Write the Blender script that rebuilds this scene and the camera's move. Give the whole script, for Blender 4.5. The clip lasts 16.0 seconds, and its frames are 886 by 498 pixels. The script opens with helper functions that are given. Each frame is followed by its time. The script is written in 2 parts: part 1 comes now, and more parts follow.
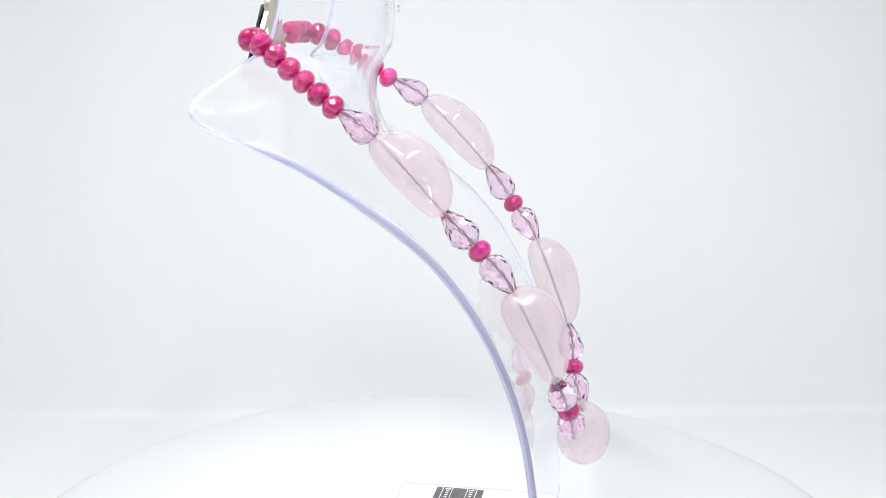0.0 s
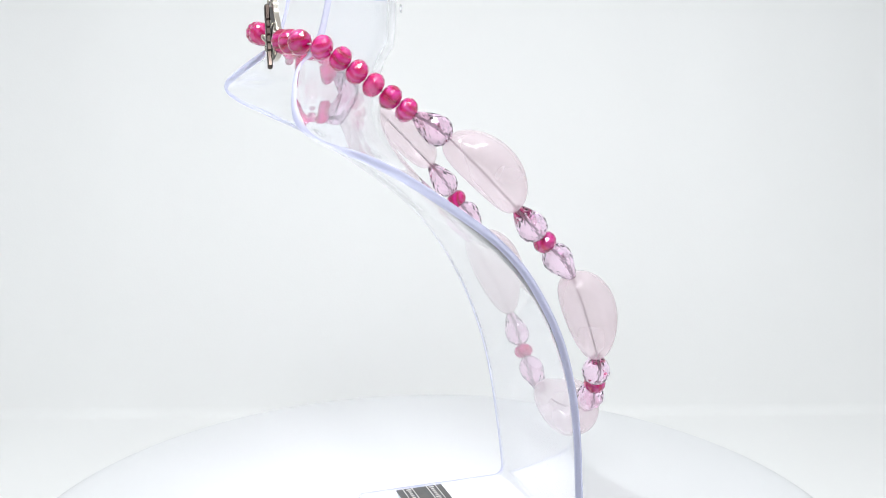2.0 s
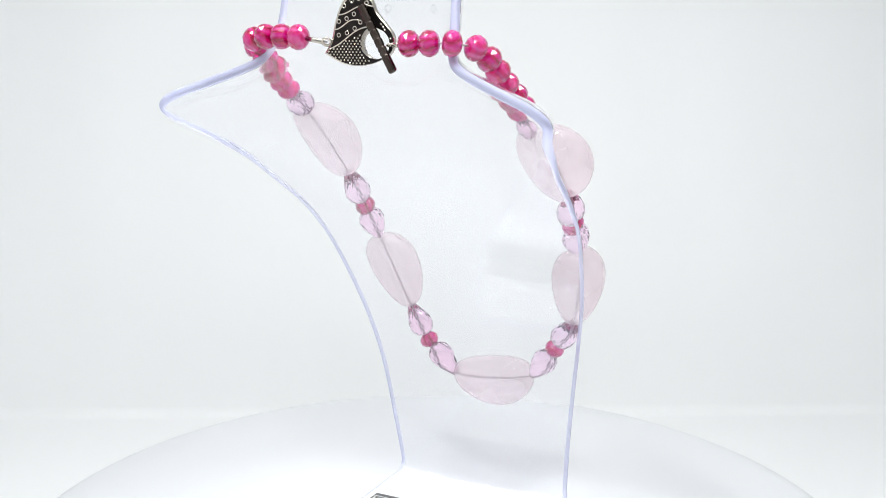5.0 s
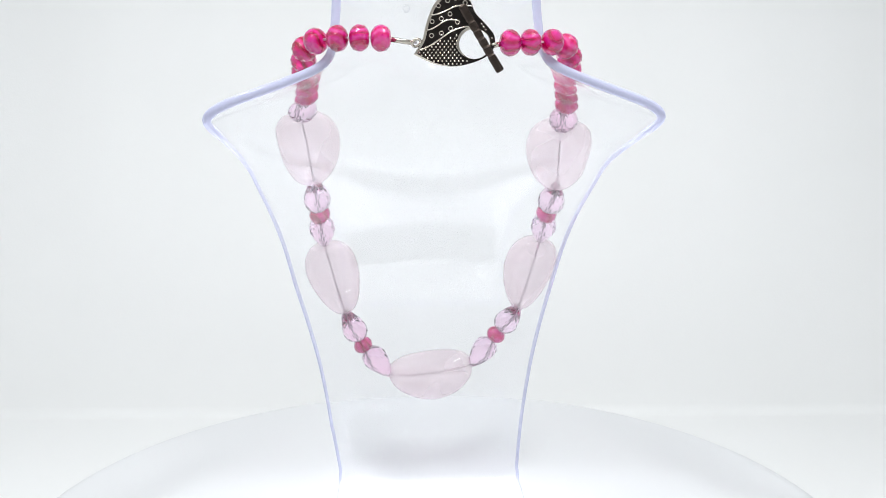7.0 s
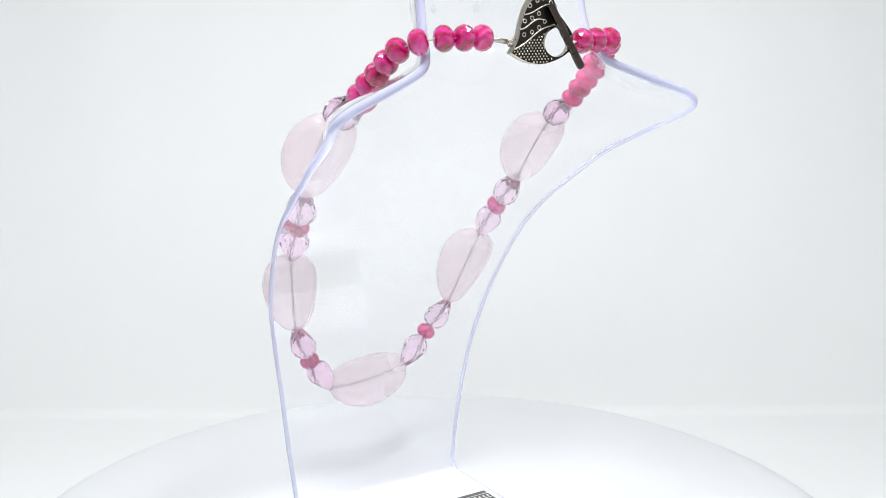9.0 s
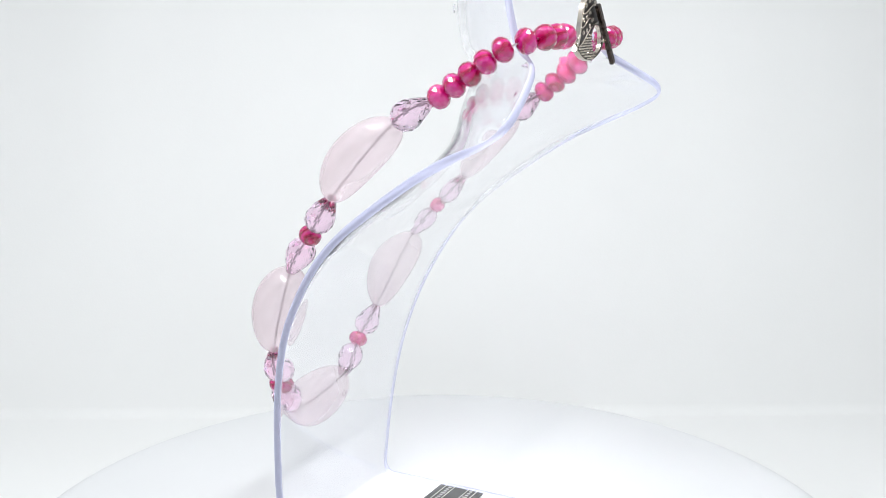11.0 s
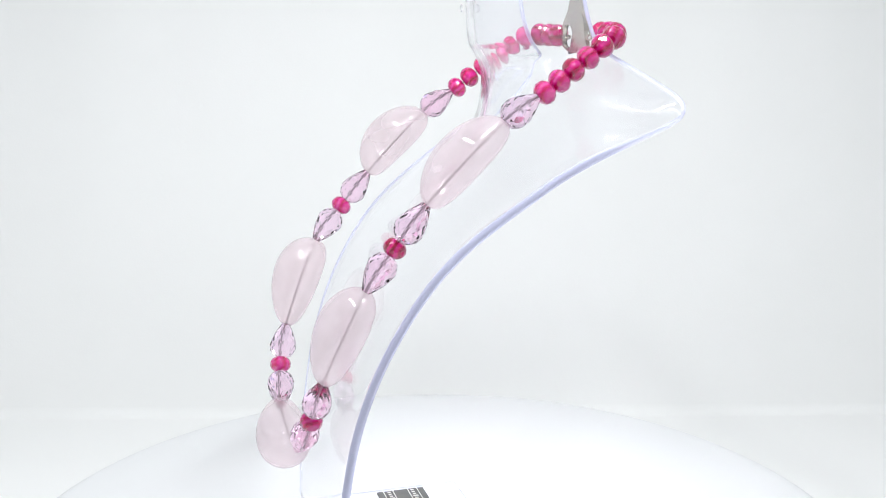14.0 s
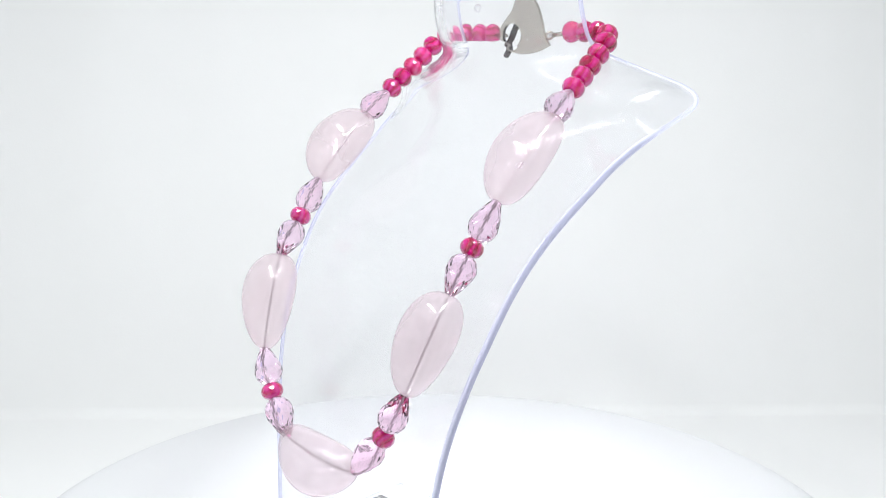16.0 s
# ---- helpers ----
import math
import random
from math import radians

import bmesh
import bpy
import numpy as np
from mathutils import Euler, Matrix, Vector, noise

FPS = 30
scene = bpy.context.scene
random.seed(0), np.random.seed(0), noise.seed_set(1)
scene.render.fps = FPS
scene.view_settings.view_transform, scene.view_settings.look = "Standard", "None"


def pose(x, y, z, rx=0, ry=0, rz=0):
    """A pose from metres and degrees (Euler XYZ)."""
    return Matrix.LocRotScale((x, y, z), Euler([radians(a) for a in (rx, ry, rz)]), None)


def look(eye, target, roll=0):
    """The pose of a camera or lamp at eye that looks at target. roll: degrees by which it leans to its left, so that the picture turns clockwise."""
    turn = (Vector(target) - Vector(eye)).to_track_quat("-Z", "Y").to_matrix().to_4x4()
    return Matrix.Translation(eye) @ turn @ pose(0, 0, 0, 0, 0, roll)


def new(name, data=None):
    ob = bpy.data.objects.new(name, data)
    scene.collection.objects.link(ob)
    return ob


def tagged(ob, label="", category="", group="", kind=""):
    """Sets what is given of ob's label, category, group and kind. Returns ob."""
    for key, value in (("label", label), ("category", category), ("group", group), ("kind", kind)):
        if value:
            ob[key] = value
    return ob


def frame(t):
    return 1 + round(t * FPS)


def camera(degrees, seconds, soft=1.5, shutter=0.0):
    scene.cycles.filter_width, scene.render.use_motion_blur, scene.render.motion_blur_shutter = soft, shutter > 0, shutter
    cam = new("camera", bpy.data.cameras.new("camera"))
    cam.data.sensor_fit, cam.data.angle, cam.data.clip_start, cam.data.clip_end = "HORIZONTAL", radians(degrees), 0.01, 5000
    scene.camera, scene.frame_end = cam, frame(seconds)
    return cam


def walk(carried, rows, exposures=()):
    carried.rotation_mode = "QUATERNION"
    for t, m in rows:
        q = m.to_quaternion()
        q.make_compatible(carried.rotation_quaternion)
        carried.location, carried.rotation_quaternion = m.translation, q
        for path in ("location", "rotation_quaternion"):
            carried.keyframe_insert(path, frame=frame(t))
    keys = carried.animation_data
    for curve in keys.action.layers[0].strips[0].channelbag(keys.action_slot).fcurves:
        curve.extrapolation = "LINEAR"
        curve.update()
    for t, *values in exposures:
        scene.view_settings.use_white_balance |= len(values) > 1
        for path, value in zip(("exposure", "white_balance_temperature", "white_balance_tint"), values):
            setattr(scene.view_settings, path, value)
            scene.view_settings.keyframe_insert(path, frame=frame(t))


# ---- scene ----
# Millimetres of the stand's own space are turned into metres by mm(); its z is counted from the lens height.
LENS_Z = 0.2037
SPIN = 14.786          # degrees a second, counter-clockwise from above
BACK_TIME = 6.85       # when the stand's back faces the lens

cam = camera(43.16, 16.0, soft=0.5)
EYE = Vector((0.0, -0.41, LENS_Z))
YAW, PITCH = 0.00985, -0.21353
AIM = EYE + Vector((math.sin(YAW) * math.cos(PITCH), math.cos(YAW) * math.cos(PITCH), math.sin(PITCH)))
walk(cam, [(0.0, look(EYE, AIM, -0.118)), (16.0, look(EYE, AIM, -0.118))])

# ---- light: a white photo box with two bright strips under its roof ----
world = bpy.data.worlds.new("world")
world.use_nodes = True
world.node_tree.nodes["Background"].inputs[0].default_value = (0.93, 0.97, 1.0, 1)
world.node_tree.nodes["Background"].inputs[1].default_value = 0.6
scene.world = world
scene.view_settings.exposure = 0.195


def strip_lamp(x, y, z, length, width, watts, turn, tilt=0.0):
    data = bpy.data.lights.new("led_strip", "AREA")
    data.shape, data.size, data.size_y, data.energy = "RECTANGLE", width, length, watts
    data.color = (0.957, 0.978, 1.0)
    ob = new("led_strip", data)
    ob.matrix_world = pose(x, y, z, tilt, 0, turn)
    return ob


strip_lamp(-0.10, -0.13, 0.452, 0.27, 0.02, 0.95, 26)
strip_lamp(0.09, -0.13, 0.452, 0.27, 0.02, 0.86, -26)


# ---- materials ----
def material(name):
    m = bpy.data.materials.new(name)
    m.use_nodes = True
    nt = m.node_tree
    return m, nt, nt.nodes["Principled BSDF"]


def node(nt, kind, **values):
    n = nt.nodes.new(kind)
    for key, value in values.items():
        n.inputs[key.replace("_", " ")].default_value = value
    return n


def ramp(nt, stops):
    r = nt.nodes.new("ShaderNodeValToRGB")
    while len(r.color_ramp.elements) < len(stops):
        r.color_ramp.elements.new(0.5)
    for e, (p, c) in zip(r.color_ramp.elements, stops):
        e.position, e.color = p, (*c, 1)
    return r


def coords(nt, scale=1.0, per_object=False):
    tc = nt.nodes.new("ShaderNodeTexCoord")
    mp = nt.nodes.new("ShaderNodeMapping")
    mp.inputs["Scale"].default_value = (scale, scale, scale)
    nt.links.new(tc.outputs["Object"], mp.inputs["Vector"])
    if per_object:
        info = nt.nodes.new("ShaderNodeObjectInfo")
        mul = nt.nodes.new("ShaderNodeMath")
        mul.operation = "MULTIPLY"
        mul.inputs[1].default_value = 40.0
        nt.links.new(info.outputs["Random"], mul.inputs[0])
        cmb = nt.nodes.new("ShaderNodeCombineXYZ")
        for k in range(3):
            nt.links.new(mul.outputs[0], cmb.inputs[k])
        nt.links.new(cmb.outputs[0], mp.inputs["Location"])
    return mp.outputs["Vector"]


def bump(nt, bsdf, height, strength, distance):
    b = nt.nodes.new("ShaderNodeBump")
    b.inputs["Strength"].default_value, b.inputs["Distance"].default_value = strength, distance
    nt.links.new(height, b.inputs["Height"])
    nt.links.new(b.outputs["Normal"], bsdf.inputs["Normal"])


def cloth_white(name, colour, rough=0.85, grain=900.0, strength=0.08):
    m, nt, p = material(name)
    v = coords(nt)
    big = node(nt, "ShaderNodeTexNoise", Scale=3.0, Detail=3.0)
    fine = node(nt, "ShaderNodeTexNoise", Scale=grain, Detail=2.0)
    nt.links.new(v, big.inputs["Vector"])
    nt.links.new(v, fine.inputs["Vector"])
    r = ramp(nt, [(0.3, tuple(c * 0.975 for c in colour)), (0.7, colour)])
    nt.links.new(big.outputs["Fac"], r.inputs["Fac"])
    nt.links.new(r.outputs["Color"], p.inputs["Base Color"])
    p.inputs["Roughness"].default_value = rough
    p.inputs["Specular IOR Level"].default_value = 0.25
    bump(nt, p, fine.outputs["Fac"], strength, 0.0004)
    return m


M_SWEEP = cloth_white("white_sweep", (0.925, 0.93, 0.922))
M_WALL = cloth_white("white_wall", (0.91, 0.92, 0.925))
# for an added panel behind the camera, pale so that the acrylic mirrors no dark
M_FRONT_ADDED = cloth_white("added_front_white", (0.84, 0.84, 0.85))
M_PLATTER = cloth_white("white_platter", (0.78, 0.79, 0.80), 0.5, 400.0, 0.02)


def mixed(nt, first, second, amount):
    mix = nt.nodes.new("ShaderNodeMixShader")
    mix.inputs[0].default_value = amount
    nt.links.new(first.outputs[0], mix.inputs[1])
    nt.links.new(second.outputs[0], mix.inputs[2])
    return mix


def soft_scatter(nt, colour, forward):
    """Colour in place of light within the plastic: part thrown back, part let through."""
    back = nt.nodes.new("ShaderNodeBsdfDiffuse")
    on = nt.nodes.new("ShaderNodeBsdfTranslucent")
    for n in (back, on):
        n.inputs["Color"].default_value = (*colour, 1)
    return mixed(nt, back, on, forward)


def acrylic():
    m, nt, p = material("clear_acrylic")
    p.inputs["Base Color"].default_value = (0.985, 0.99, 1.0, 1)
    p.inputs["Transmission Weight"].default_value = 1.0
    p.inputs["IOR"].default_value = 1.39
    v = coords(nt)
    n = node(nt, "ShaderNodeTexNoise", Scale=260.0, Detail=2.0)
    nt.links.new(v, n.inputs["Vector"])
    r = ramp(nt, [(0.45, (0.0, 0.0, 0.0)), (0.8, (0.02, 0.02, 0.02))])
    nt.links.new(n.outputs["Fac"], r.inputs["Fac"])
    nt.links.new(r.outputs["Color"], p.inputs["Roughness"])
    # pale lavender colour stands in for the sheet's veiling reflection over things behind
    haze = soft_scatter(nt, (0.90, 0.90, 1.0), 0.5)
    nt.links.new(mixed(nt, p, haze, 0.04).outputs[0], nt.nodes["Material Output"].inputs["Surface"])
    return m


def acrylic_edge():
    """Sawn edge: tint and light gathered along the sheet, put into a scatter colour."""
    m, nt, p = material("lavender_acrylic_edge")
    p.inputs["Base Color"].default_value = (0.94, 0.945, 1.0, 1)
    p.inputs["Transmission Weight"].default_value = 1.0
    p.inputs["IOR"].default_value = 1.45
    v = coords(nt)
    n = node(nt, "ShaderNodeTexNoise", Scale=120.0, Detail=3.0)
    nt.links.new(v, n.inputs["Vector"])
    r = ramp(nt, [(0.35, (0.01, 0.01, 0.01)), (0.7, (0.07, 0.07, 0.07))])
    nt.links.new(n.outputs["Fac"], r.inputs["Fac"])
    nt.links.new(r.outputs["Color"], p.inputs["Roughness"])
    # bright lavender colour in place of the light piped out here
    glow = soft_scatter(nt, (0.755, 0.775, 1.0), 0.4)
    nt.links.new(mixed(nt, p, glow, 0.66).outputs[0], nt.nodes["Material Output"].inputs["Surface"])
    return m


def rose_quartz():
    m, nt, p = material("rose_quartz")
    v = coords(nt, 1.0, True)
    n = node(nt, "ShaderNodeTexNoise", Scale=45.0, Detail=1.0, Distortion=0.4)
    nt.links.new(v, n.inputs["Vector"])
    r = ramp(nt, [(0.3, (0.96, 0.84, 0.875)), (0.55, (0.975, 0.89, 0.915)), (0.8, (0.985, 0.935, 0.95))])
    nt.links.new(n.outputs["Fac"], r.inputs["Fac"])
    nt.links.new(r.outputs["Color"], p.inputs["Base Color"])
    p.inputs["Roughness"].default_value = 0.35
    p.inputs["Specular IOR Level"].default_value = 0.0
    glow = nt.nodes.new("ShaderNodeBsdfTranslucent")
    nt.links.new(r.outputs["Color"], glow.inputs["Color"])
    milk = nt.nodes.new("ShaderNodeMixShader")
    milk.inputs[0].default_value = 0.65
    nt.links.new(p.outputs[0], milk.inputs[1])
    nt.links.new(glow.outputs[0], milk.inputs[2])
    clear = nt.nodes.new("ShaderNodeBsdfTransparent")
    clear.inputs["Color"].default_value = (0.99, 0.925, 0.95, 1)
    cloud = node(nt, "ShaderNodeTexNoise", Scale=40.0, Detail=1.0)
    nt.links.new(v, cloud.inputs["Vector"])
    veil = nt.nodes.new("ShaderNodeMapRange")
    veil.inputs["From Min"].default_value, veil.inputs["From Max"].default_value = 0.3, 0.7
    veil.inputs["To Min"].default_value, veil.inputs["To Max"].default_value = 0.66, 0.74
    nt.links.new(cloud.outputs["Fac"], veil.inputs["Value"])
    body = nt.nodes.new("ShaderNodeMixShader")
    nt.links.new(veil.outputs["Result"], body.inputs[0])
    nt.links.new(milk.outputs[0], body.inputs[1])
    nt.links.new(clear.outputs[0], body.inputs[2])
    facing = nt.nodes.new("ShaderNodeLayerWeight")
    facing.inputs["Blend"].default_value = 0.5
    steep = nt.nodes.new("ShaderNodeMath")
    steep.operation = "POWER"
    steep.inputs[1].default_value = 5.0
    nt.links.new(facing.outputs["Facing"], steep.inputs[0])
    amount = nt.nodes.new("ShaderNodeMath")
    amount.operation = "MULTIPLY_ADD"
    amount.inputs[1].default_value, amount.inputs[2].default_value = 0.5, 0.085
    nt.links.new(steep.outputs[0], amount.inputs[0])
    polish = nt.nodes.new("ShaderNodeBsdfGlossy")
    polish.inputs["Roughness"].default_value = 0.03
    top = nt.nodes.new("ShaderNodeMixShader")
    nt.links.new(amount.outputs[0], top.inputs[0])
    nt.links.new(body.outputs[0], top.inputs[1])
    nt.links.new(polish.outputs[0], top.inputs[2])
    nt.links.new(top.outputs[0], nt.nodes["Material Output"].inputs["Surface"])
    return m


def crystal():
    m, nt, p = material("pink_crystal")
    info = nt.nodes.new("ShaderNodeObjectInfo")
    r = ramp(nt, [(0.0, (1.0, 0.71, 0.89)), (1.0, (1.0, 0.79, 0.95))])
    nt.links.new(info.outputs["Random"], r.inputs["Fac"])
    nt.links.new(r.outputs["Color"], p.inputs["Base Color"])
    p.inputs["Transmission Weight"].default_value = 1.0
    p.inputs["Roughness"].default_value = 0.0
    p.inputs["IOR"].default_value = 1.5
    return m


def agate():
    m, nt, p = material("magenta_agate")
    v = coords(nt, 1.0, True)
    w = node(nt, "ShaderNodeTexWave", Scale=110.0, Distortion=9.0, Detail=2.0, Detail_Scale=0.8)
    nt.links.new(v, w.inputs["Vector"])
    n = node(nt, "ShaderNodeTexNoise", Scale=130.0, Detail=4.0)
    nt.links.new(v, n.inputs["Vector"])
    bands = ramp(nt, [(0.0, (0.36, 0.0, 0.04)), (0.22, (0.68, 0.002, 0.13)), (0.55, (0.86, 0.011, 0.34)), (0.95, (0.99, 0.17, 0.58))])
    shift = nt.nodes.new("ShaderNodeMath")
    shift.operation = "MULTIPLY_ADD"
    shift.inputs[1].default_value, shift.inputs[2].default_value = 0.7, -0.43
    nt.links.new(n.outputs["Fac"], shift.inputs[0])
    info = nt.nodes.new("ShaderNodeObjectInfo")
    own = nt.nodes.new("ShaderNodeMath")
    own.operation = "MULTIPLY_ADD"
    own.inputs[1].default_value = 0.46
    nt.links.new(info.outputs["Random"], own.inputs[0])
    nt.links.new(shift.outputs[0], own.inputs[2])
    both = nt.nodes.new("ShaderNodeMath")
    both.operation = "MULTIPLY_ADD"
    both.inputs[1].default_value = 0.56
    nt.links.new(w.outputs["Fac"], both.inputs[0])
    nt.links.new(own.outputs[0], both.inputs[2])
    nt.links.new(both.outputs[0], bands.inputs["Fac"])
    # some beads lean from magenta to coral
    lean = nt.nodes.new("ShaderNodeMapRange")
    lean.inputs["From Min"].default_value, lean.inputs["To Max"].default_value = 0.55, 0.35
    nt.links.new(info.outputs["Random"], lean.inputs["Value"])
    tone = nt.nodes.new("ShaderNodeMix")
    tone.data_type = "RGBA"
    tone.inputs[7].default_value = (0.92, 0.03, 0.10, 1)
    nt.links.new(lean.outputs["Result"], tone.inputs[0])
    nt.links.new(bands.outputs["Color"], tone.inputs[6])
    nt.links.new(tone.outputs[2], p.inputs["Base Color"])
    p.inputs["Roughness"].default_value = 0.13
    p.inputs["Transmission Weight"].default_value = 0.55
    p.inputs["IOR"].default_value = 1.54
    p.inputs["Coat Weight"].default_value = 1.0
    p.inputs["Coat Roughness"].default_value = 0.02
    return m


def metal(name, colour, rough, dark=None):
    m, nt, p = material(name)
    v = coords(nt)
    n = node(nt, "ShaderNodeTexNoise", Scale=160.0, Detail=4.0)
    nt.links.new(v, n.inputs["Vector"])
    r = ramp(nt, [(0.3, dark or tuple(c * 0.9 for c in colour)), (0.62, colour)])
    nt.links.new(n.outputs["Fac"], r.inputs["Fac"])
    nt.links.new(r.outputs["Color"], p.inputs["Base Color"])
    p.inputs["Metallic"].default_value = 1.0
    p.inputs["Roughness"].default_value = rough
    bump(nt, p, n.outputs["Fac"], 0.05, 0.0001)
    return m


def plain(name, colour, rough=0.6):
    m, nt, p = material(name)
    v = coords(nt)
    n = node(nt, "ShaderNodeTexNoise", Scale=220.0, Detail=4.0)
    nt.links.new(v, n.inputs["Vector"])
    r = ramp(nt, [(0.3, tuple(c * 0.8 for c in colour)), (0.7, colour)])
    nt.links.new(n.outputs["Fac"], r.inputs["Fac"])
    nt.links.new(r.outputs["Color"], p.inputs["Base Color"])
    p.inputs["Roughness"].default_value = rough
    return m


M_ACRYLIC, M_EDGE, M_QUARTZ, M_CRYSTAL, M_AGATE = acrylic(), acrylic_edge(), rose_quartz(), crystal(), agate()
M_PEWTER = metal("pewter", (0.60, 0.55, 0.48), 0.2)
M_BLACKENED = metal("blackened_pewter", (0.035, 0.03, 0.028), 0.4)
M_WIRE = metal("steel_wire", (0.50, 0.46, 0.48), 0.3)
M_TAPE, M_TICK = plain("grey_tape", (0.13, 0.13, 0.13)), plain("pale_print", (0.75, 0.75, 0.73))


# ---- mesh helpers ----
def mm(x, y, z):
    return Vector((x / 1000, y / 1000, z / 1000 + LENS_Z))


def mesh_object(name, verts, faces, mats, parent=None, smooth=True, label="", slots=None):
    me = bpy.data.meshes.new(name)
    me.from_pydata([tuple(v) for v in verts], [], faces)
    for m in mats:
        me.materials.append(m)
    if slots is not None:
        me.polygons.foreach_set("material_index", slots)
    me.polygons.foreach_set("use_smooth", [smooth] * len(me.polygons))
    me.update()
    ob = new(name, me)
    if parent:
        ob.parent = parent
    if label:
        ob["label"] = label
    return ob


def part(name, bm, mat, parent, label="", smooth=False):
    me = bpy.data.meshes.new(name)
    bmesh.ops.recalc_face_normals(bm, faces=bm.faces)
    bm.to_mesh(me)
    bm.free()
    me.materials.append(mat)
    me.polygons.foreach_set("use_smooth", [smooth] * len(me.polygons))
    ob = new(name, me)
    if parent:
        ob.parent = parent
    if label:
        ob["label"] = label
    return ob


def along(p, q, side=(1, 0, 0)):
    """A frame at p whose z points to q and whose x is close to side."""
    z = (q - p).normalized()
    x = (Vector(side) - z * z.dot(Vector(side))).normalized()
    y = z.cross(x)
    return Matrix.Translation(p) @ Matrix((x, y, z)).transposed().to_4x4()


def spline(points, count):
    """Catmull-Rom through the points."""
    pts = [np.array(p, float) for p in points]
    pts = [2 * pts[0] - pts[1], *pts, 2 * pts[-1] - pts[-2]]
    out = []
    n = len(pts) - 3
    for k in range(count):
        s = k / (count - 1) * n
        i = min(int(s), n - 1)
        f = s - i
        a, b, c, d = pts[i:i + 4]
        out.append(0.5 * (2 * b + (c - a) * f + (2 * a - 5 * b + 4 * c - d) * f * f + (3 * b - a - 3 * c + d) * f ** 3))
    return np.array(out)


def tube(points, radius, sides=8):
    pts = [Vector(p) for p in points]
    bm = bmesh.new()
    rings = []
    side = Vector((0.31, 0.52, 0.79))
    for i, p in enumerate(pts):
        d = (pts[min(i + 1, len(pts) - 1)] - pts[max(i - 1, 0)]).normalized()
        side = (side - d * side.dot(d)).normalized()
        up = d.cross(side)
        rings.append([bm.verts.new(p + (side * math.cos(a) + up * math.sin(a)) * radius)
                      for a in (math.tau * k / sides for k in range(sides))])
    for a, b in zip(rings, rings[1:]):
        for k in range(sides):
            bm.faces.new((a[k], a[(k + 1) % sides], b[(k + 1) % sides], b[k]))
    bm.faces.new(rings[0])
    bm.faces.new(rings[-1])
    return bm


def ring_mesh(major, minor, sides=20, thick=8, stretch=1.0):
    """A closed ring in the xz plane."""
    bm = bmesh.new()
    rows = []
    for i in range(sides):
        a = math.tau * i / sides
        c = Vector((math.cos(a) * major * stretch, 0, math.sin(a) * major))
        out = Vector((math.cos(a), 0, math.sin(a)))
        rows.append([bm.verts.new(c + out * math.cos(b) * minor + Vector((0, math.sin(b) * minor, 0)))
                     for b in (math.tau * k / thick for k in range(thick))])
    for i in range(sides):
        a, b = rows[i], rows[(i + 1) % sides]
        for k in range(thick):
            bm.faces.new((a[k], b[k], b[(k + 1) % thick], a[(k + 1) % thick]))
    return bm


# ---- the photo box ----
TABLE_Z = -0.032
BACK_Y, RADIUS = 0.217, 0.008


LEAN = radians(16)     # backdrop tilted back so its lower part catches more lamp light


def sweep():
    turn = math.pi / 2 - LEAN
    line = [(-0.80, TABLE_Z), (-0.30, TABLE_Z), (0.0, TABLE_Z)]
    line += [(BACK_Y - RADIUS + RADIUS * math.sin(a), TABLE_Z + RADIUS - RADIUS * math.cos(a))
             for a in (turn * k / 12 for k in range(13))]
    y0, z0 = line[-1]
    line += [(y0 + (z - z0) * math.tan(LEAN), z) for z in np.linspace(z0, 0.458, 15)[1:]]
    xs = np.linspace(-0.42, 0.42, 85)
    n = len(line)
    verts = []
    for x in xs:
        for y, z in line:
            hang = min(max((z - TABLE_Z - 0.01) / 0.12, 0), 1)
            fold = 0.0010 * math.sin(47 * x + 0.8) + 0.0007 * math.sin(83 * x + 2.1 + 2 * z) + 0.0005 * math.sin(29 * x - 6 * z)
            verts.append((x, y + fold * hang, z))
    low = [(x, y + 0.004 if z > TABLE_Z + 0.002 else y, z - 0.004) for x, y, z in verts]
    faces = [(c * n + k, (c + 1) * n + k, (c + 1) * n + k + 1, c * n + k + 1) for c in range(len(xs) - 1) for k in range(n - 1)]
    total = len(verts)
    faces += [tuple(total + i for i in reversed(f)) for f in faces]
    ob = mesh_object("backdrop", verts + low, faces, [M_SWEEP])
    tagged(ob, "white cloth backdrop hanging in faint folds behind the turntable", "backdrop", kind="structure")


def slab(name, x0, x1, y0, y1, z0, z1, label, category, mat=None):
    bm = bmesh.new()
    bmesh.ops.create_cube(bm, size=1, matrix=Matrix.LocRotScale(((x0 + x1) / 2, (y0 + y1) / 2, (z0 + z1) / 2), None, (x1 - x0, y1 - y0, z1 - z0)))
    ob = part(name, bm, mat or M_WALL, None)
    tagged(ob, label, category, kind="structure")


sweep()
slab("wall_west", -0.45, -0.424, -0.82, 0.40, -0.06, 0.46, "plain white side wall of the photo box", "wall")
slab("wall_east", 0.424, 0.45, -0.82, 0.40, -0.06, 0.46, "plain white side wall of the photo box", "wall")
# added out of view: closes the open front and bounces light back
slab("unseen_front_panel", -0.424, 0.424, -0.84, -0.81, -0.06, 0.46, "unseen white panel added across the photo box's open side to keep reflections pale", "wall", M_FRONT_ADDED)
slab("ceiling", -0.45, 0.45, -0.84, 0.40, 0.462, 0.48, "plain white roof of the photo box", "ceiling")


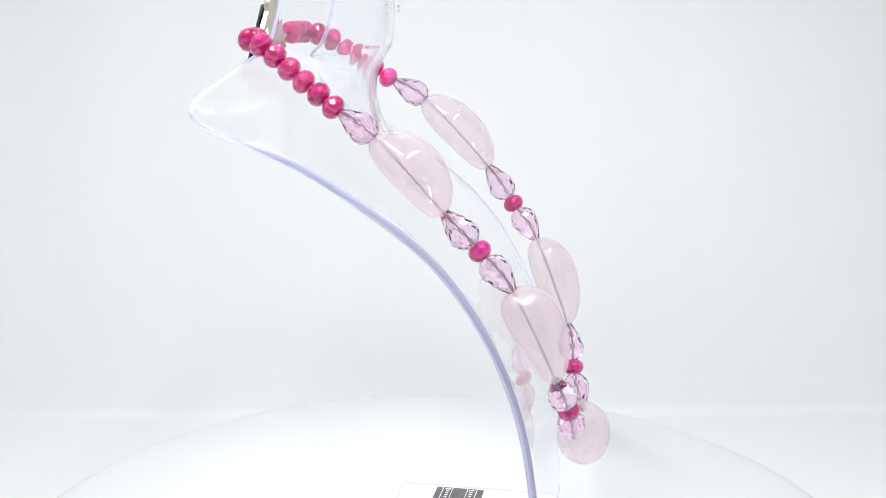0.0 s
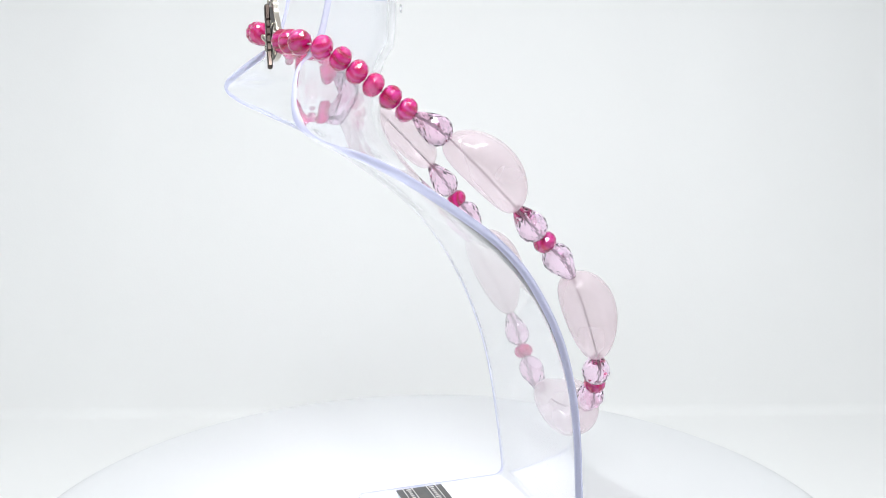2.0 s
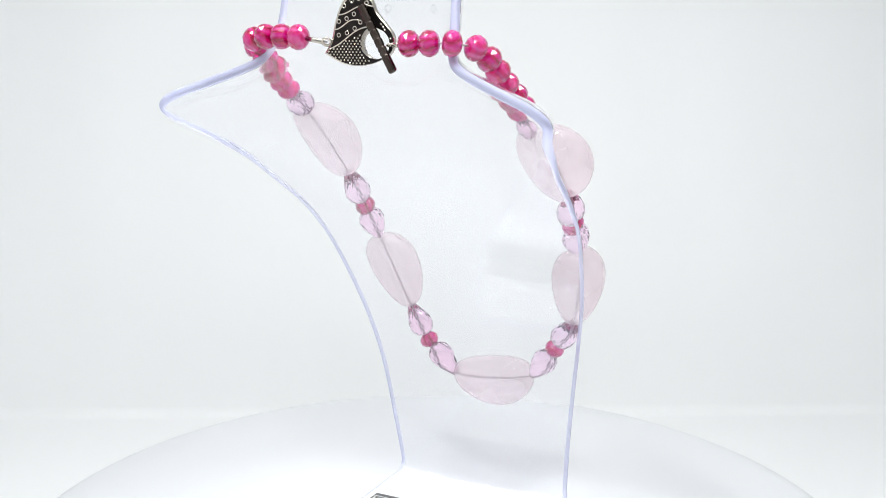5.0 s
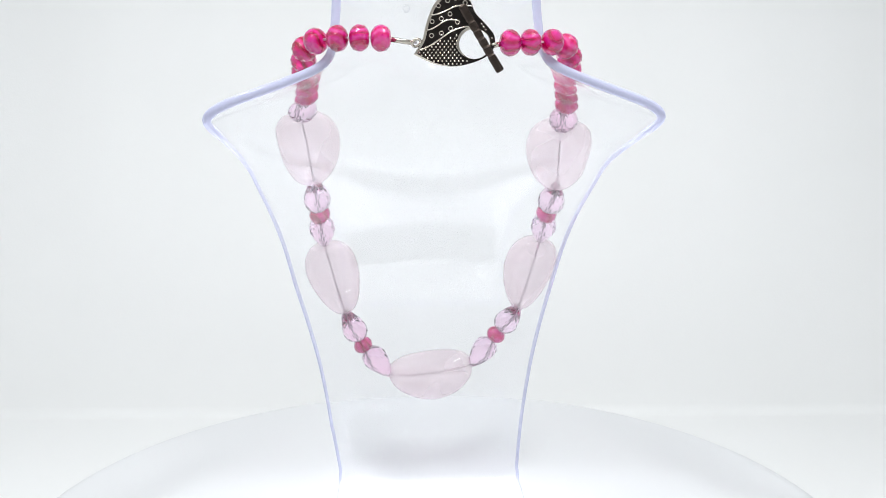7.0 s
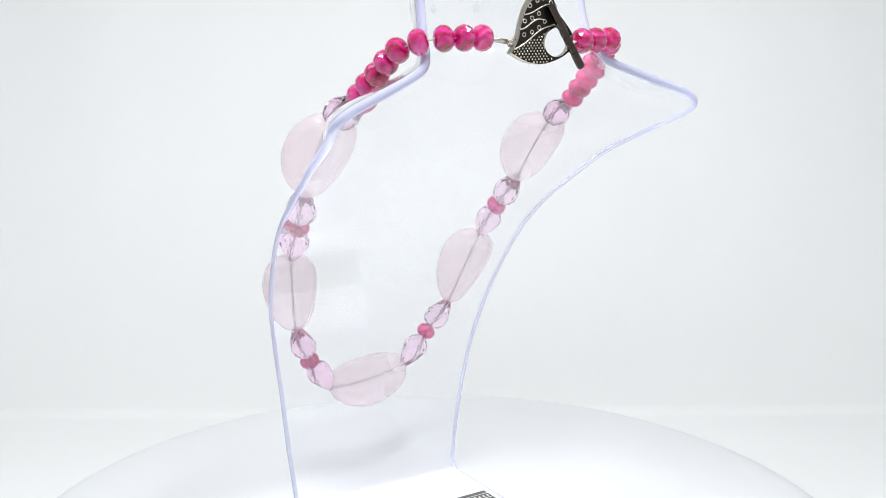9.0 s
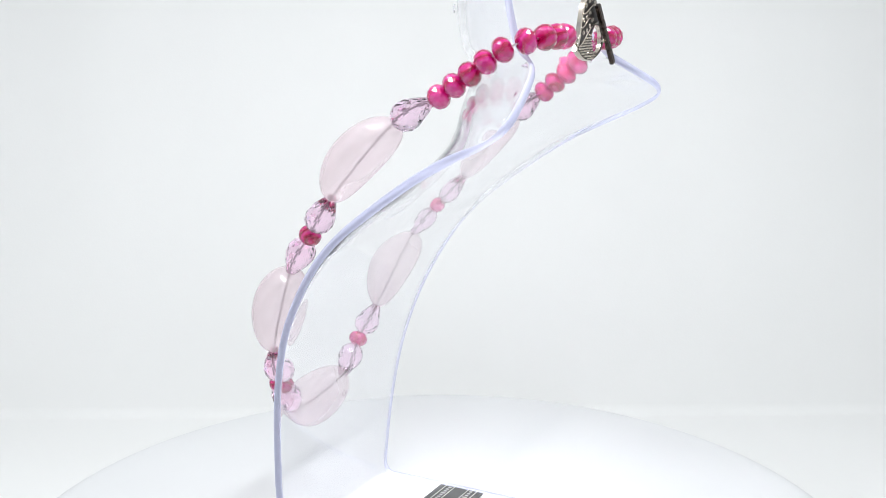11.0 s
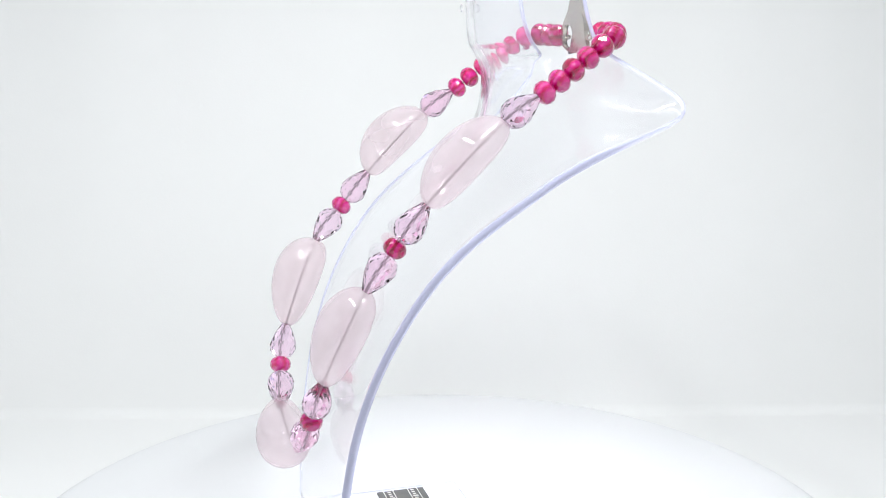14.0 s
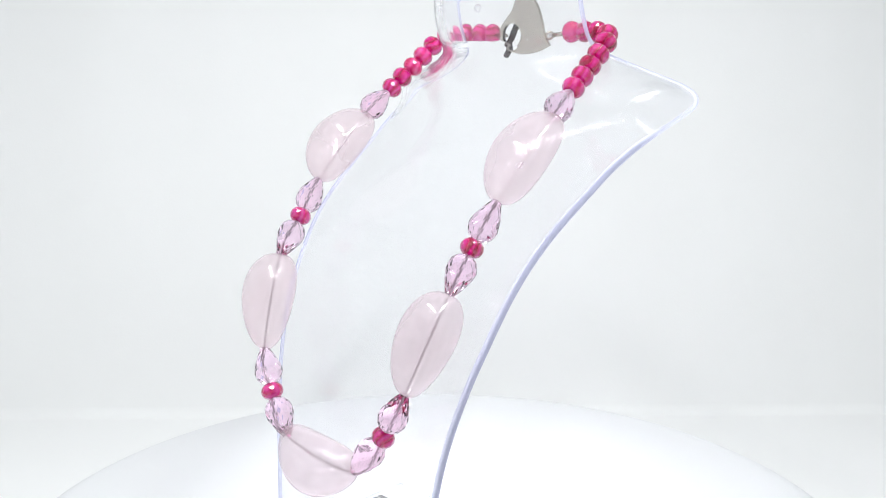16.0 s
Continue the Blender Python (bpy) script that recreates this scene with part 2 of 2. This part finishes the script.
# ---- turntable ----
def lathe(profile, sides=96):
    bm = bmesh.new()
    rings = []
    for r, z in profile:
        if r < 1e-6:
            rings.append([bm.verts.new((0, 0, z))])
        else:
            rings.append([bm.verts.new((r * math.cos(math.tau * k / sides), r * math.sin(math.tau * k / sides), z)) for k in range(sides)])
    for a, b in zip(rings, rings[1:]):
        for k in range(sides):
            q = [a[k % len(a)], a[(k + 1) % len(a)], b[(k + 1) % len(b)], b[k % len(b)]]
            q = [v for i, v in enumerate(q) if v not in q[:i]]
            if len(q) > 2:
                bm.faces.new(q)
    return bm


def turntable():
    root = tagged(new("turntable"), "round white motorised turntable on the white sweep", "turntable")
    part("platter", lathe([(0, -0.0002), (0.152, -0.0002), (0.160, -0.0006), (0.164, -0.0013), (0.167, -0.0028), (0.168, -0.0048), (0.1675, -0.010), (0.160, -0.012), (0, -0.012)]), M_PLATTER, root, smooth=True)
    part("drive_base", lathe([(0, -0.012), (0.145, -0.012), (0.148, -0.014), (0.150, -0.030), (0.148, -0.032), (0, -0.032)]), M_PLATTER, root, smooth=True)
    return root


# ---- clear necklace stand: one bent sheet ----
SHEET = 3.0
PROFILE = [(-198, 45.6), (-175, 44.0), (-150, 41.0), (-130, 36.5), (-110, 29.0), (-90, 17.2), (-76, 4.7), (-64, -11.0),
           (-53, -27.2), (-46, -39.8), (-40, -53.0), (-36, -60.5), (-32, -66.5), (-26, -74.0), (-16, -84.0), (40, -118)]
WIDTH = [(-210, 39.3), (-200, 38.2), (-175, 39.7), (-150, 42.6), (-130, 45.8), (-110, 49.5), (-90, 52.7), (-64, 57.6), (-53, 59.7),
         (-43, 64.9), (-39, 67.6), (-36.6, 69.4), (-34, 70.2), (-31.6, 68.6), (-29, 64.2), (-25.8, 55.7), (-21, 43.2), (-17.5, 36.6), (-13, 33.9), (-6, 33.1), (4, 32.5), (40, 31.5)]


def curve_of(points):
    dense = spline(points, 700)
    return lambda z: float(np.interp(z, dense[:, 0], dense[:, 1]))


chest_y, half_width = curve_of(PROFILE), curve_of(WIDTH)


def neck_y(x, z):
    a, depth = 32.0, 35.5
    lean = 0.05 * max(z + 6, 0)
    ax = abs(x)
    if ax < 28:
        return -50 + lean + depth * math.sqrt(1 - (ax / a) ** 2)
    return -50 + lean + depth * 0.484 - 3.2 * (ax - 28) + 1.3 * max(ax - 33, 0) + 1.64 * max(ax - 37, 0)


def smooth_max(a, b, k):
    h = max(k - abs(a - b), 0) / k
    return max(a, b) + h * h * k / 4


def sheet_point(u, v):
    """u across from -1 to 1, v along the sheet from the foot's rear edge (0) to the neck's rim."""
    foot, r = 60.0, 5.0
    z_mid = -200.7 - SHEET / 2
    if v < foot:
        y = -19.5 + v
        return np.array([u * 38.0, y, z_mid])
    v -= foot
    arc = r * math.pi / 2
    if v < arc:
        a = v / r
        return np.array([u * 37.8, -19.5 + foot + r * math.sin(a), z_mid + r - r * math.cos(a)])
    v -= arc
    z = z_mid + r + v
    top = -16.0
    if z > top:
        k = (z - top) / 20.0
        rim = 2.2 + 10 * abs(u) ** 3
        z = top + k * (rim - top)
    lean = float(np.interp(z, [-198, -175, -148, -110, -52, -38, -30, -20], [0, 1.0, 1.3, 2.1, 2.3, 1.2, 0.8, 0]))
    x = u * (half_width(z) + lean - 0.75) - lean
    y = smooth_max(chest_y(z), neck_y(x, z), 4 + 12 * (1 - u ** 8) + 26 * math.exp(-(x / 29) ** 2))
    if z < -190:
        y = y + (45.5 - y) * (-190 - z) / 12
    return np.array([x, y, z])


def stand():
    root = tagged(new("necklace_stand"), "clear acrylic necklace bust with lavender edges on a turntable", "display stand")
    z0 = -200.7 - SHEET / 2 + 5.0
    vs = list(np.linspace(0, 60, 20)) + [60 + 7.854 * k / 10 for k in range(1, 11)]
    base = 60 + 7.854
    heights = list(np.arange(z0 + 1, 4.01, 1.0))
    vs += [base + z - z0 for z in heights]
    us = np.sin(np.linspace(-1, 1, 91) * math.pi / 2 * 0.86) / math.sin(math.pi / 2 * 0.86)
    grid = np.array([[sheet_point(u, v) for u in us] for v in vs])
    # the heated sheet bends softly: even out its depth, the rim along itself alone
    soft = len(vs) - len(heights)
    y = grid[:, :, 1]
    for k in range(200):
        z = y.copy()
        z[soft + 1:-1, 1:-1] += 0.2 * (y[soft + 2:, 1:-1] + y[soft:-2, 1:-1] + y[soft + 1:-1, 2:] + y[soft + 1:-1, :-2] - 4 * y[soft + 1:-1, 1:-1])
        if k < 12:
            z[soft + 1:-1, 0] += 0.25 * (y[soft + 2:, 0] + y[soft:-2, 0] - 2 * y[soft + 1:-1, 0])
            z[soft + 1:-1, -1] += 0.25 * (y[soft + 2:, -1] + y[soft:-2, -1] - 2 * y[soft + 1:-1, -1])
        z[-1, 1:-1] = z[-2, 1:-1]
        y[:] = z
    # the fold below the shoulders is the softest
    level = grid[:, 45, 2]
    ease = 0.2 * np.clip((level + 80) / 20, 0, 1) * np.clip((-14 - level) / 8, 0, 1)
    for k in range(350):
        z = y.copy()
        z[1:-1, 1:-1] += ease[1:-1, None] * (y[2:, 1:-1] + y[:-2, 1:-1] + y[1:-1, 2:] + y[1:-1, :-2] - 4 * y[1:-1, 1:-1])
        y[:] = z
    du = np.gradient(grid, axis=1)
    dv = np.gradient(grid, axis=0)
    nrm = np.cross(du, dv)
    nrm /= np.linalg.norm(nrm, axis=2, keepdims=True)
    R, C = grid.shape[:2]
    verts = []
    for s in (0.5, -0.5):
        verts += [mm(*p) for p in (grid + nrm * SHEET * s).reshape(-1, 3)]
    N = R * C
    faces, slots = [], []
    for i in range(R - 1):
        for j in range(C - 1):
            q = (i * C + j, i * C + j + 1, (i + 1) * C + j + 1, (i + 1) * C + j)
            faces += [q, tuple(N + k for k in reversed(q))]
            slots += [0, 0]
    loop = [i * C for i in range(R)] + [(R - 1) * C + j for j in range(1, C)] + [i * C + C - 1 for i in range(R - 2, -1, -1)] + [j for j in range(C - 2, 0, -1)]
    n = len(loop)
    mids, norm = (grid.reshape(-1, 3), nrm.reshape(-1, 3))
    centre = np.roll(mids[loop], 1, 0) - np.roll(mids[loop], -1, 0)
    outward = np.cross(centre, norm[loop])
    outward /= np.linalg.norm(outward, axis=1, keepdims=True)
    if np.dot(outward[len(loop) // 8], np.array([-1.0, 0, 0])) < 0:
        outward = -outward
    rows = [list(loop)]
    for a in (0.125, 0.25, 0.375, 0.5, 0.625, 0.75, 0.875):
        first = len(verts)
        h = 0.5 * math.cos(math.pi * a)
        pts = mids[loop] + norm[loop] * SHEET * h + outward * 1.3 * math.sin(math.pi * a)
        verts += [mm(*q) for q in pts]
        rows.append(list(range(first, first + n)))
    rows.append([N + k for k in loop])
    for p, q in zip(rows, rows[1:]):
        for k in range(n):
            k2 = (k + 1) % n
            faces.append((p[k], p[k2], q[k2], q[k]))
            slots.append(1)
    ob = mesh_object("bent_sheet", verts, faces, [M_ACRYLIC, M_EDGE], root, True, "", slots)
    me = ob.data
    me.set_sharp_from_angle(angle=radians(75))
    ob.visible_shadow = False
    for sx in (-1, 1):
        x = 9.5 * sx
        p = mm(x, neck_y(x, -0.5) + 1.6, -0.8)
        hole = part("earring_hole", ring_mesh(0.0011, 0.00035), M_ACRYLIC, root, smooth=True)
        hole.matrix_local = Matrix.Translation(p) @ pose(0, 0, 0, 0, 0, -16 * sx)
        hole.visible_shadow = False
    return root


# ---- measuring tape under the foot ----
def tape():
    bm = bmesh.new()
    bmesh.ops.create_cube(bm, size=1, matrix=Matrix.LocRotScale((0, 0.005, 0.00345), None, (0.069, 0.020, 0.0005)))
    root = new("measuring_tape")
    tagged(root, "dark grey tape with pale tick marks on the clear foot", "tape")
    part("band", bm, M_TAPE, root)
    bm = bmesh.new()
    for k in range(34):
        x = -0.033 + 0.002 * k
        for y in (0.0, 0.010):
            long = 0.0022 if k % 5 == 0 else 0.0013
            bmesh.ops.create_cube(bm, size=1, matrix=Matrix.LocRotScale((x, y, 0.0038), None, (0.0008, long, 0.0002)))
    for y in (-0.0022, 0.0018, 0.0082, 0.0122):
        bmesh.ops.create_cube(bm, size=1, matrix=Matrix.LocRotScale((0, y, 0.0038), None, (0.069, 0.0003, 0.0002)))
    part("tick_marks", bm, M_TICK, root)
    return root


# ---- necklace ----
def bead_rings(profile, sides, parent_name, mat, twist=0.5, round_look=False):
    """A faceted bead round z: rings turned by half a step, joined with triangles."""
    bm = bmesh.new()
    rings = []
    for i, (z, r) in enumerate(profile):
        off = twist * (i % 2)
        rings.append([bm.verts.new((r * math.cos(math.tau * (k + off) / sides), r * math.sin(math.tau * (k + off) / sides), z)) for k in range(sides)])
    for i, (a, b) in enumerate(zip(rings, rings[1:])):
        for k in range(sides):
            k2 = (k + 1) % sides
            if i % 2 == 0:
                bm.faces.new((a[k], a[k2], b[k]))
                bm.faces.new((a[k2], b[k2], b[k]))
            else:
                bm.faces.new((a[k], b[k2], b[k]))
                bm.faces.new((a[k], a[k2], b[k2]))
    bm.faces.new(rings[0])
    bm.faces.new(rings[-1])
    bmesh.ops.recalc_face_normals(bm, faces=bm.faces)
    me = bpy.data.meshes.new(parent_name)
    bm.to_mesh(me)
    bm.free()
    me.materials.append(mat)
    me.polygons.foreach_set("use_smooth", [round_look] * len(me.polygons))
    return me


def nugget(p, q, side, wide, thick, pear, sag, bulge, seed, parent):
    """A tumbled stone between p and q (mm): wide along side, thick across, pear > 0 makes it fatter at p."""
    m = along(Vector(p), Vector(q), side)
    length = (Vector(q) - Vector(p)).length
    rnd = random.Random(seed)
    ph = [rnd.uniform(0, 6.28) for _ in range(4)]
    bm = bmesh.new()
    bmesh.ops.create_uvsphere(bm, u_segments=64, v_segments=44, radius=1)
    for v in bm.verts:
        c = v.co.copy()
        t = c.z
        r = math.hypot(c.x, c.y)
        fat = r ** 0.86 * (1 - pear * t * 0.9) if r > 1e-6 else 0
        a = math.atan2(c.y, c.x)
        lump = 1 + 0.03 * math.sin(2 * a + ph[0] + t) + 0.012 * math.sin(3 * a + ph[1] - 2 * t) + 0.03 * math.sin(2.0 * t + ph[2] + a)
        x = math.cos(a) * fat * lump * wide / 2 + sag * (1 - t * t)
        y = math.sin(a) * fat * lump * thick / 2 - bulge * (1 - t * t)
        v.co = m @ Vector((x, y, length / 2 * (1 + t * 1.02)))
        v.co = mm(*v.co)
    return part("rose_quartz_nugget", bm, M_QUARTZ, parent, "pale pink polished rose quartz stone", True)


A_SIDE = [(-44.1, -26.7, -28.2), (-43.8, -32.0, -24.5), (-43.2, -37.2, -20.9), (-42.9, -42.5, -17.0), (-42.0, -48.0, -13.2)]
A_BACK = [(-38.1, -54.0, -10.6), (-31.2, -57.4, -9.6), (-24.4, -58.3, -9.5), (-17.8, -58.5, -9.6)]
B_SIDE = [(46.1, -23.7, -32.4), (45.4, -28.8, -28.3), (44.5, -34.1, -24.3), (43.8, -39.2, -20.2), (43.0, -44.2, -16.1), (40.9, -49.5, -12.6)]
B_BACK = [(35.7, -55.4, -11.1), (28.7, -56.9, -11.1), (22.2, -57.9, -11.2)]
A_LOW = {"n1": ((-47.0, -11.5, -37.0), (-44.9, 14.4, -63.7)), "q1": (-43.2, 25.0, -78.2), "n2": ((-42.1, 34.8, -92.6), (-35.0, 48.6, -125.4)), "q2": (-27.8, 51.8, -141.2), "c": (-16.5, 55.4, -155.9)}
B_LOW = {"n1": ((46.8, -9.5, -42.0), (48.7, 13.6, -66.0)), "q1": (46.3, 25.2, -78.8), "n2": ((45.4, 36.2, -92.2), (38.6, 50.3, -124.6)), "q2": (29.4, 54.2, -138.2), "c": (18.8, 56.0, -152.2)}


def necklace():
    root = tagged(new("necklace"), "pink beaded necklace with rose quartz stones and a pewter toggle clasp", "necklace")
    drop = bead_rings([(0.0, 0.0016), (0.0024, 0.0029), (0.0050, 0.0041), (0.0076, 0.0050), (0.0098, 0.0053), (0.0118, 0.0048), (0.0134, 0.0036), (0.0145, 0.0017)], 10, "crystal_drop", M_CRYSTAL)
    rondelle = bead_rings([(-0.0031, 0.0015), (-0.0027, 0.0027), (-0.0018, 0.0037), (-0.0006, 0.0042), (0.0006, 0.0042), (0.0018, 0.0037), (0.0027, 0.0027), (0.0031, 0.0015)], 12, "rondelle", M_AGATE)

    def put_rondelle(c, d, scale=1.0):
        ob = new("rondelle_bead", rondelle)
        ob.parent = root
        p = mm(*c)
        ob.matrix_local = along(p, p + Vector(d), (0.3, 0.2, 1.0)) @ pose(0, 0, 0, 0, 0, random.uniform(0, 30)) @ Matrix.Diagonal((scale, scale, scale * random.uniform(0.97, 1.03), 1))

    def put_drop(tip, bottom):
        ob = new("crystal_drop_bead", drop)
        ob.parent = root
        p, q = mm(*tip), mm(*bottom)
        k = (q - p).length / 0.0145
        ob.matrix_local = along(p, q, (0.2, 0.3, 0.9)) @ pose(0, 0, 0, 0, 0, random.uniform(0, 36)) @ Matrix.Diagonal((1.0, 1.0, k, 1))

    def toward(p, q, d):
        p, q = Vector(p), Vector(q)
        return p + (q - p).normalized() * d

    for side, back, low in ((A_SIDE, A_BACK, A_LOW), (B_SIDE, B_BACK, B_LOW)):
        run = [Vector(p) for p in [*reversed(back), *reversed(side)]]
        for i, p in enumerate(run):
            d = run[min(i + 1, len(run) - 1)] - run[max(i - 1, 0)]
            put_rondelle(p, d)
        (n1t, n1b), q1, (n2t, n2b), q2, c = low["n1"], low["q1"], low["n2"], low["q2"], low["c"]
        put_drop(toward(side[0], n1t, 3.2), n1t)
        put_drop(n1b, toward(q1, n1b, 2.8))
        put_rondelle(q1, Vector(n2t) - Vector(n1b), 0.98)
        put_drop(n2t, toward(q1, n2t, 2.8))
        put_drop(n2b, toward(q2, n2b, 2.8))
        put_rondelle(q2, Vector(c) - Vector(n2b), 0.98)
        put_drop(c, toward(q2, c, 2.8))

    nugget(*A_LOW["n1"], (1, 0, 0), 22.8, 16.8, 0.04, 0.0, 2.4, 3, root)
    nugget(*A_LOW["n2"], (1, 0, 0), 21.5, 17.0, 0.17, 0.0, 2.2, 5, root)
    nugget(*B_LOW["n1"], (1, 0, 0), 24.0, 18.0, 0.04, 0.0, 3.4, 8, root)
    nugget(*B_LOW["n2"], (1, 0, 0), 20.0, 19.0, 0.22, 0.0, 2.4, 13, root)
    nugget(A_LOW["c"], B_LOW["c"], (0, 0, 1), 21.5, 20.0, -0.02, -3.1, 2.4, 21, root)

    string = [(-6.8, -58.8, -11.0)]
    string += [*reversed(A_BACK), *reversed(A_SIDE), A_LOW["n1"][0], A_LOW["n1"][1], A_LOW["q1"], *A_LOW["n2"], A_LOW["q2"], A_LOW["c"]]
    string += [B_LOW["c"], B_LOW["q2"], B_LOW["n2"][1], B_LOW["n2"][0], B_LOW["q1"], B_LOW["n1"][1], B_LOW["n1"][0], *B_SIDE, *B_BACK, (17.3, -58.7, -11.7)]
    part("beading_wire", tube([mm(*p) for p in spline(string, 320)], 0.00037), M_WIRE, root, smooth=True)
    for p, q in (((-14.6, -58.6, -10.0), (-8.6, -58.9, -10.9)), ((17.0, -58.9, -11.9), (19.2, -58.4, -11.5))):
        part("crimp_tube", tube([mm(*p), mm(*q)], 0.0008, 12), M_PEWTER, root, smooth=True)
    clasp(root)
    return root


def clasp_point(px, py, y=-58.0):
    return Vector(((px - 764) / 5630 - 0.0022, y / 1000, (-18.3 - (py - 118) / 5.7) / 1000 + LENS_Z))


def clasp(root):
    """A flat heart with a round opening, point low, and a squared bar across it."""
    ring = part("jump_ring", ring_mesh(0.0014, 0.00045), M_PEWTER, root, smooth=True)
    ring.matrix_local = Matrix.Translation(mm(-6.9, -58.8, -11.0)) @ pose(0, 0, 0, 35, 0, 20)
    outline = spline([(733, 97), (748, 72), (756, 40), (772, 6), (800, -12), (828, 0), (840, 24), (858, 44), (874, 66), (870, 92), (846, 108), (808, 118), (770, 114), (733, 97)], 90)[:-1]
    centre = np.array((839.0, 79.0))

    def hole_for(p):
        d = np.array(p) - centre
        d /= np.linalg.norm(d)
        return centre + d * (27.0, 26.0)

    bm = bmesh.new()
    rings = []
    for pts, y in ((outline, -57.2), (outline, -58.6), ([o * 0.94 + h * 0.06 for o, h in zip(outline, map(hole_for, outline))], -58.9),
                   ([o * 0.12 + h * 0.88 for o, h in zip(outline, map(hole_for, outline))], -58.9), ([hole_for(o) for o in outline], -58.6), ([hole_for(o) for o in outline], -57.2)):
        rings.append([bm.verts.new(clasp_point(p[0], p[1], y)) for p in pts])
    n = len(outline)
    for a, b in zip(rings, rings[1:] + rings[:1]):
        for k in range(n):
            bm.faces.new((a[k], a[(k + 1) % n], b[(k + 1) % n], b[k]))
    heart = part("heart_plate", bm, M_PEWTER, root, "pewter heart with blackened relief")

    # blackened ground of the relief, set into the face
    bm = bmesh.new()
    a = [o * 0.93 + np.array(hole_for(o)) * 0.07 for o in outline]
    b = [o * 0.07 + np.array(hole_for(o)) * 0.93 for o in outline]
    ra = [bm.verts.new(clasp_point(p[0], p[1], -59.0)) for p in a]
    rb = [bm.verts.new(clasp_point(p[0], p[1], -59.0)) for p in b]
    rc = [bm.verts.new(clasp_point(p[0], p[1], -58.8)) for p in a]
    rd = [bm.verts.new(clasp_point(p[0], p[1], -58.8)) for p in b]
    for u, v in ((ra, rb), (rb, rd), (rd, rc), (rc, ra)):
        for k in range(n):
            bm.faces.new((u[k], u[(k + 1) % n], v[(k + 1) % n], v[k]))
    part("relief_ground", bm, M_BLACKENED, heart)

    def inside(px, py, margin):
        d = min(math.hypot(px - o[0], py - o[1]) for o in outline)
        k = len(outline)
        odd = False
        for i in range(k):
            (x1, y1), (x2, y2) = outline[i], outline[(i + 1) % k]
            if (y1 > py) != (y2 > py) and px < (x2 - x1) * (py - y1) / (y2 - y1) + x1:
                odd = not odd
        return odd and d > margin and math.hypot(px - 839, py - 79) > 27 + margin

    # fine studs on the lower lobe
    bm = bmesh.new()
    for i in range(40):
        for j in range(30):
            px, py = 732 + i * 7.2 + (j % 2) * 3.6, 20 + j * 4.9
            seam = 84 - (px - 745) * 0.42
            if py > seam + 4 and inside(px, py, 4.0):
                bmesh.ops.create_icosphere(bm, subdivisions=1, radius=0.00042, matrix=Matrix.Translation(clasp_point(px, py, -59.05)))
    part("stud_relief", bm, M_PEWTER, heart, "rows of tiny bright studs", True)
    # wavy ridges and dimples on the upper lobe
    for x0, y0, x1, y1 in ((752, 52, 812, 36), (759, 26, 838, 12), (741, 87, 836, 44)):
        pts = [(x0 + (x1 - x0) * s, y0 + (y1 - y0) * s + 4.0 * math.sin(s * 6.28 + 0.6)) for s in (k / 24 for k in range(25))]
        pts = [p for p in pts if inside(p[0], p[1], 1.0)]
        part("ridge", tube([clasp_point(px, py, -59.05) for px, py in pts], 0.00028, 8), M_PEWTER, heart, "bright wavy ridge", True)
    for px, py in ((764, 64), (781, 60), (797, 52), (809, 41), (765, 40), (781, 35), (796, 27), (776, 13), (792, 4), (806, 0), (822, 8)):
        if inside(px, py, 3.0):
            o = part("dimple", ring_mesh(0.00062, 0.0002, 14, 6), M_PEWTER, heart, smooth=True)
            o.location = clasp_point(px, py, -59.0)

    # squared bar with notches, lying over the opening
    p, q = clasp_point(815, 12, -60.4), clasp_point(883, 126, -62.0)
    m = along(p, q, (1, 0, 0.5))
    length = (q - p).length
    bm = bmesh.new()
    rows = []
    steps = 56
    for i in range(steps + 1):
        s = i / steps
        half = 0.00122
        if i in (0, steps):
            half *= 0.75
        if 0.2 < s < 0.8 and (i % 7) == 0:
            half *= 0.78
        turn = math.radians(45 + 8 * s)
        rows.append([bm.verts.new(m @ Vector((math.cos(turn + a) * half * 1.2, math.sin(turn + a) * half * 0.8, s * length)))
                     for a in (math.tau * (k + d) / 4 for k in range(4) for d in (-0.16, 0.16))])
    for a, b in zip(rows, rows[1:]):
        for k in range(8):
            bm.faces.new((a[k], a[(k + 1) % 8], b[(k + 1) % 8], b[k]))
    bm.faces.new(rows[0])
    bm.faces.new(rows[-1])
    part("toggle_bar", bm, M_BAR, root, "dark pewter toggle bar with notches")
    loop = part("bar_loop", ring_mesh(0.0012, 0.0004), M_PEWTER, root, smooth=True)
    loop.matrix_local = Matrix.Translation(mm(16.9, -59.6, -11.6)) @ pose(0, 0, 0, 70, 0, 60)


M_BAR = metal("dark_pewter", (0.075, 0.058, 0.05), 0.25)
TABLE = turntable()
STAND = stand()
TAPE = tape()
NECKLACE = necklace()


def motions():
    rows = [(k * 0.5, pose(0, 0, 0, 0, 0, SPIN * (k * 0.5 - BACK_TIME))) for k in range(33)]
    for thing in (TABLE, STAND, TAPE, NECKLACE):
        walk(thing, rows)


motions()
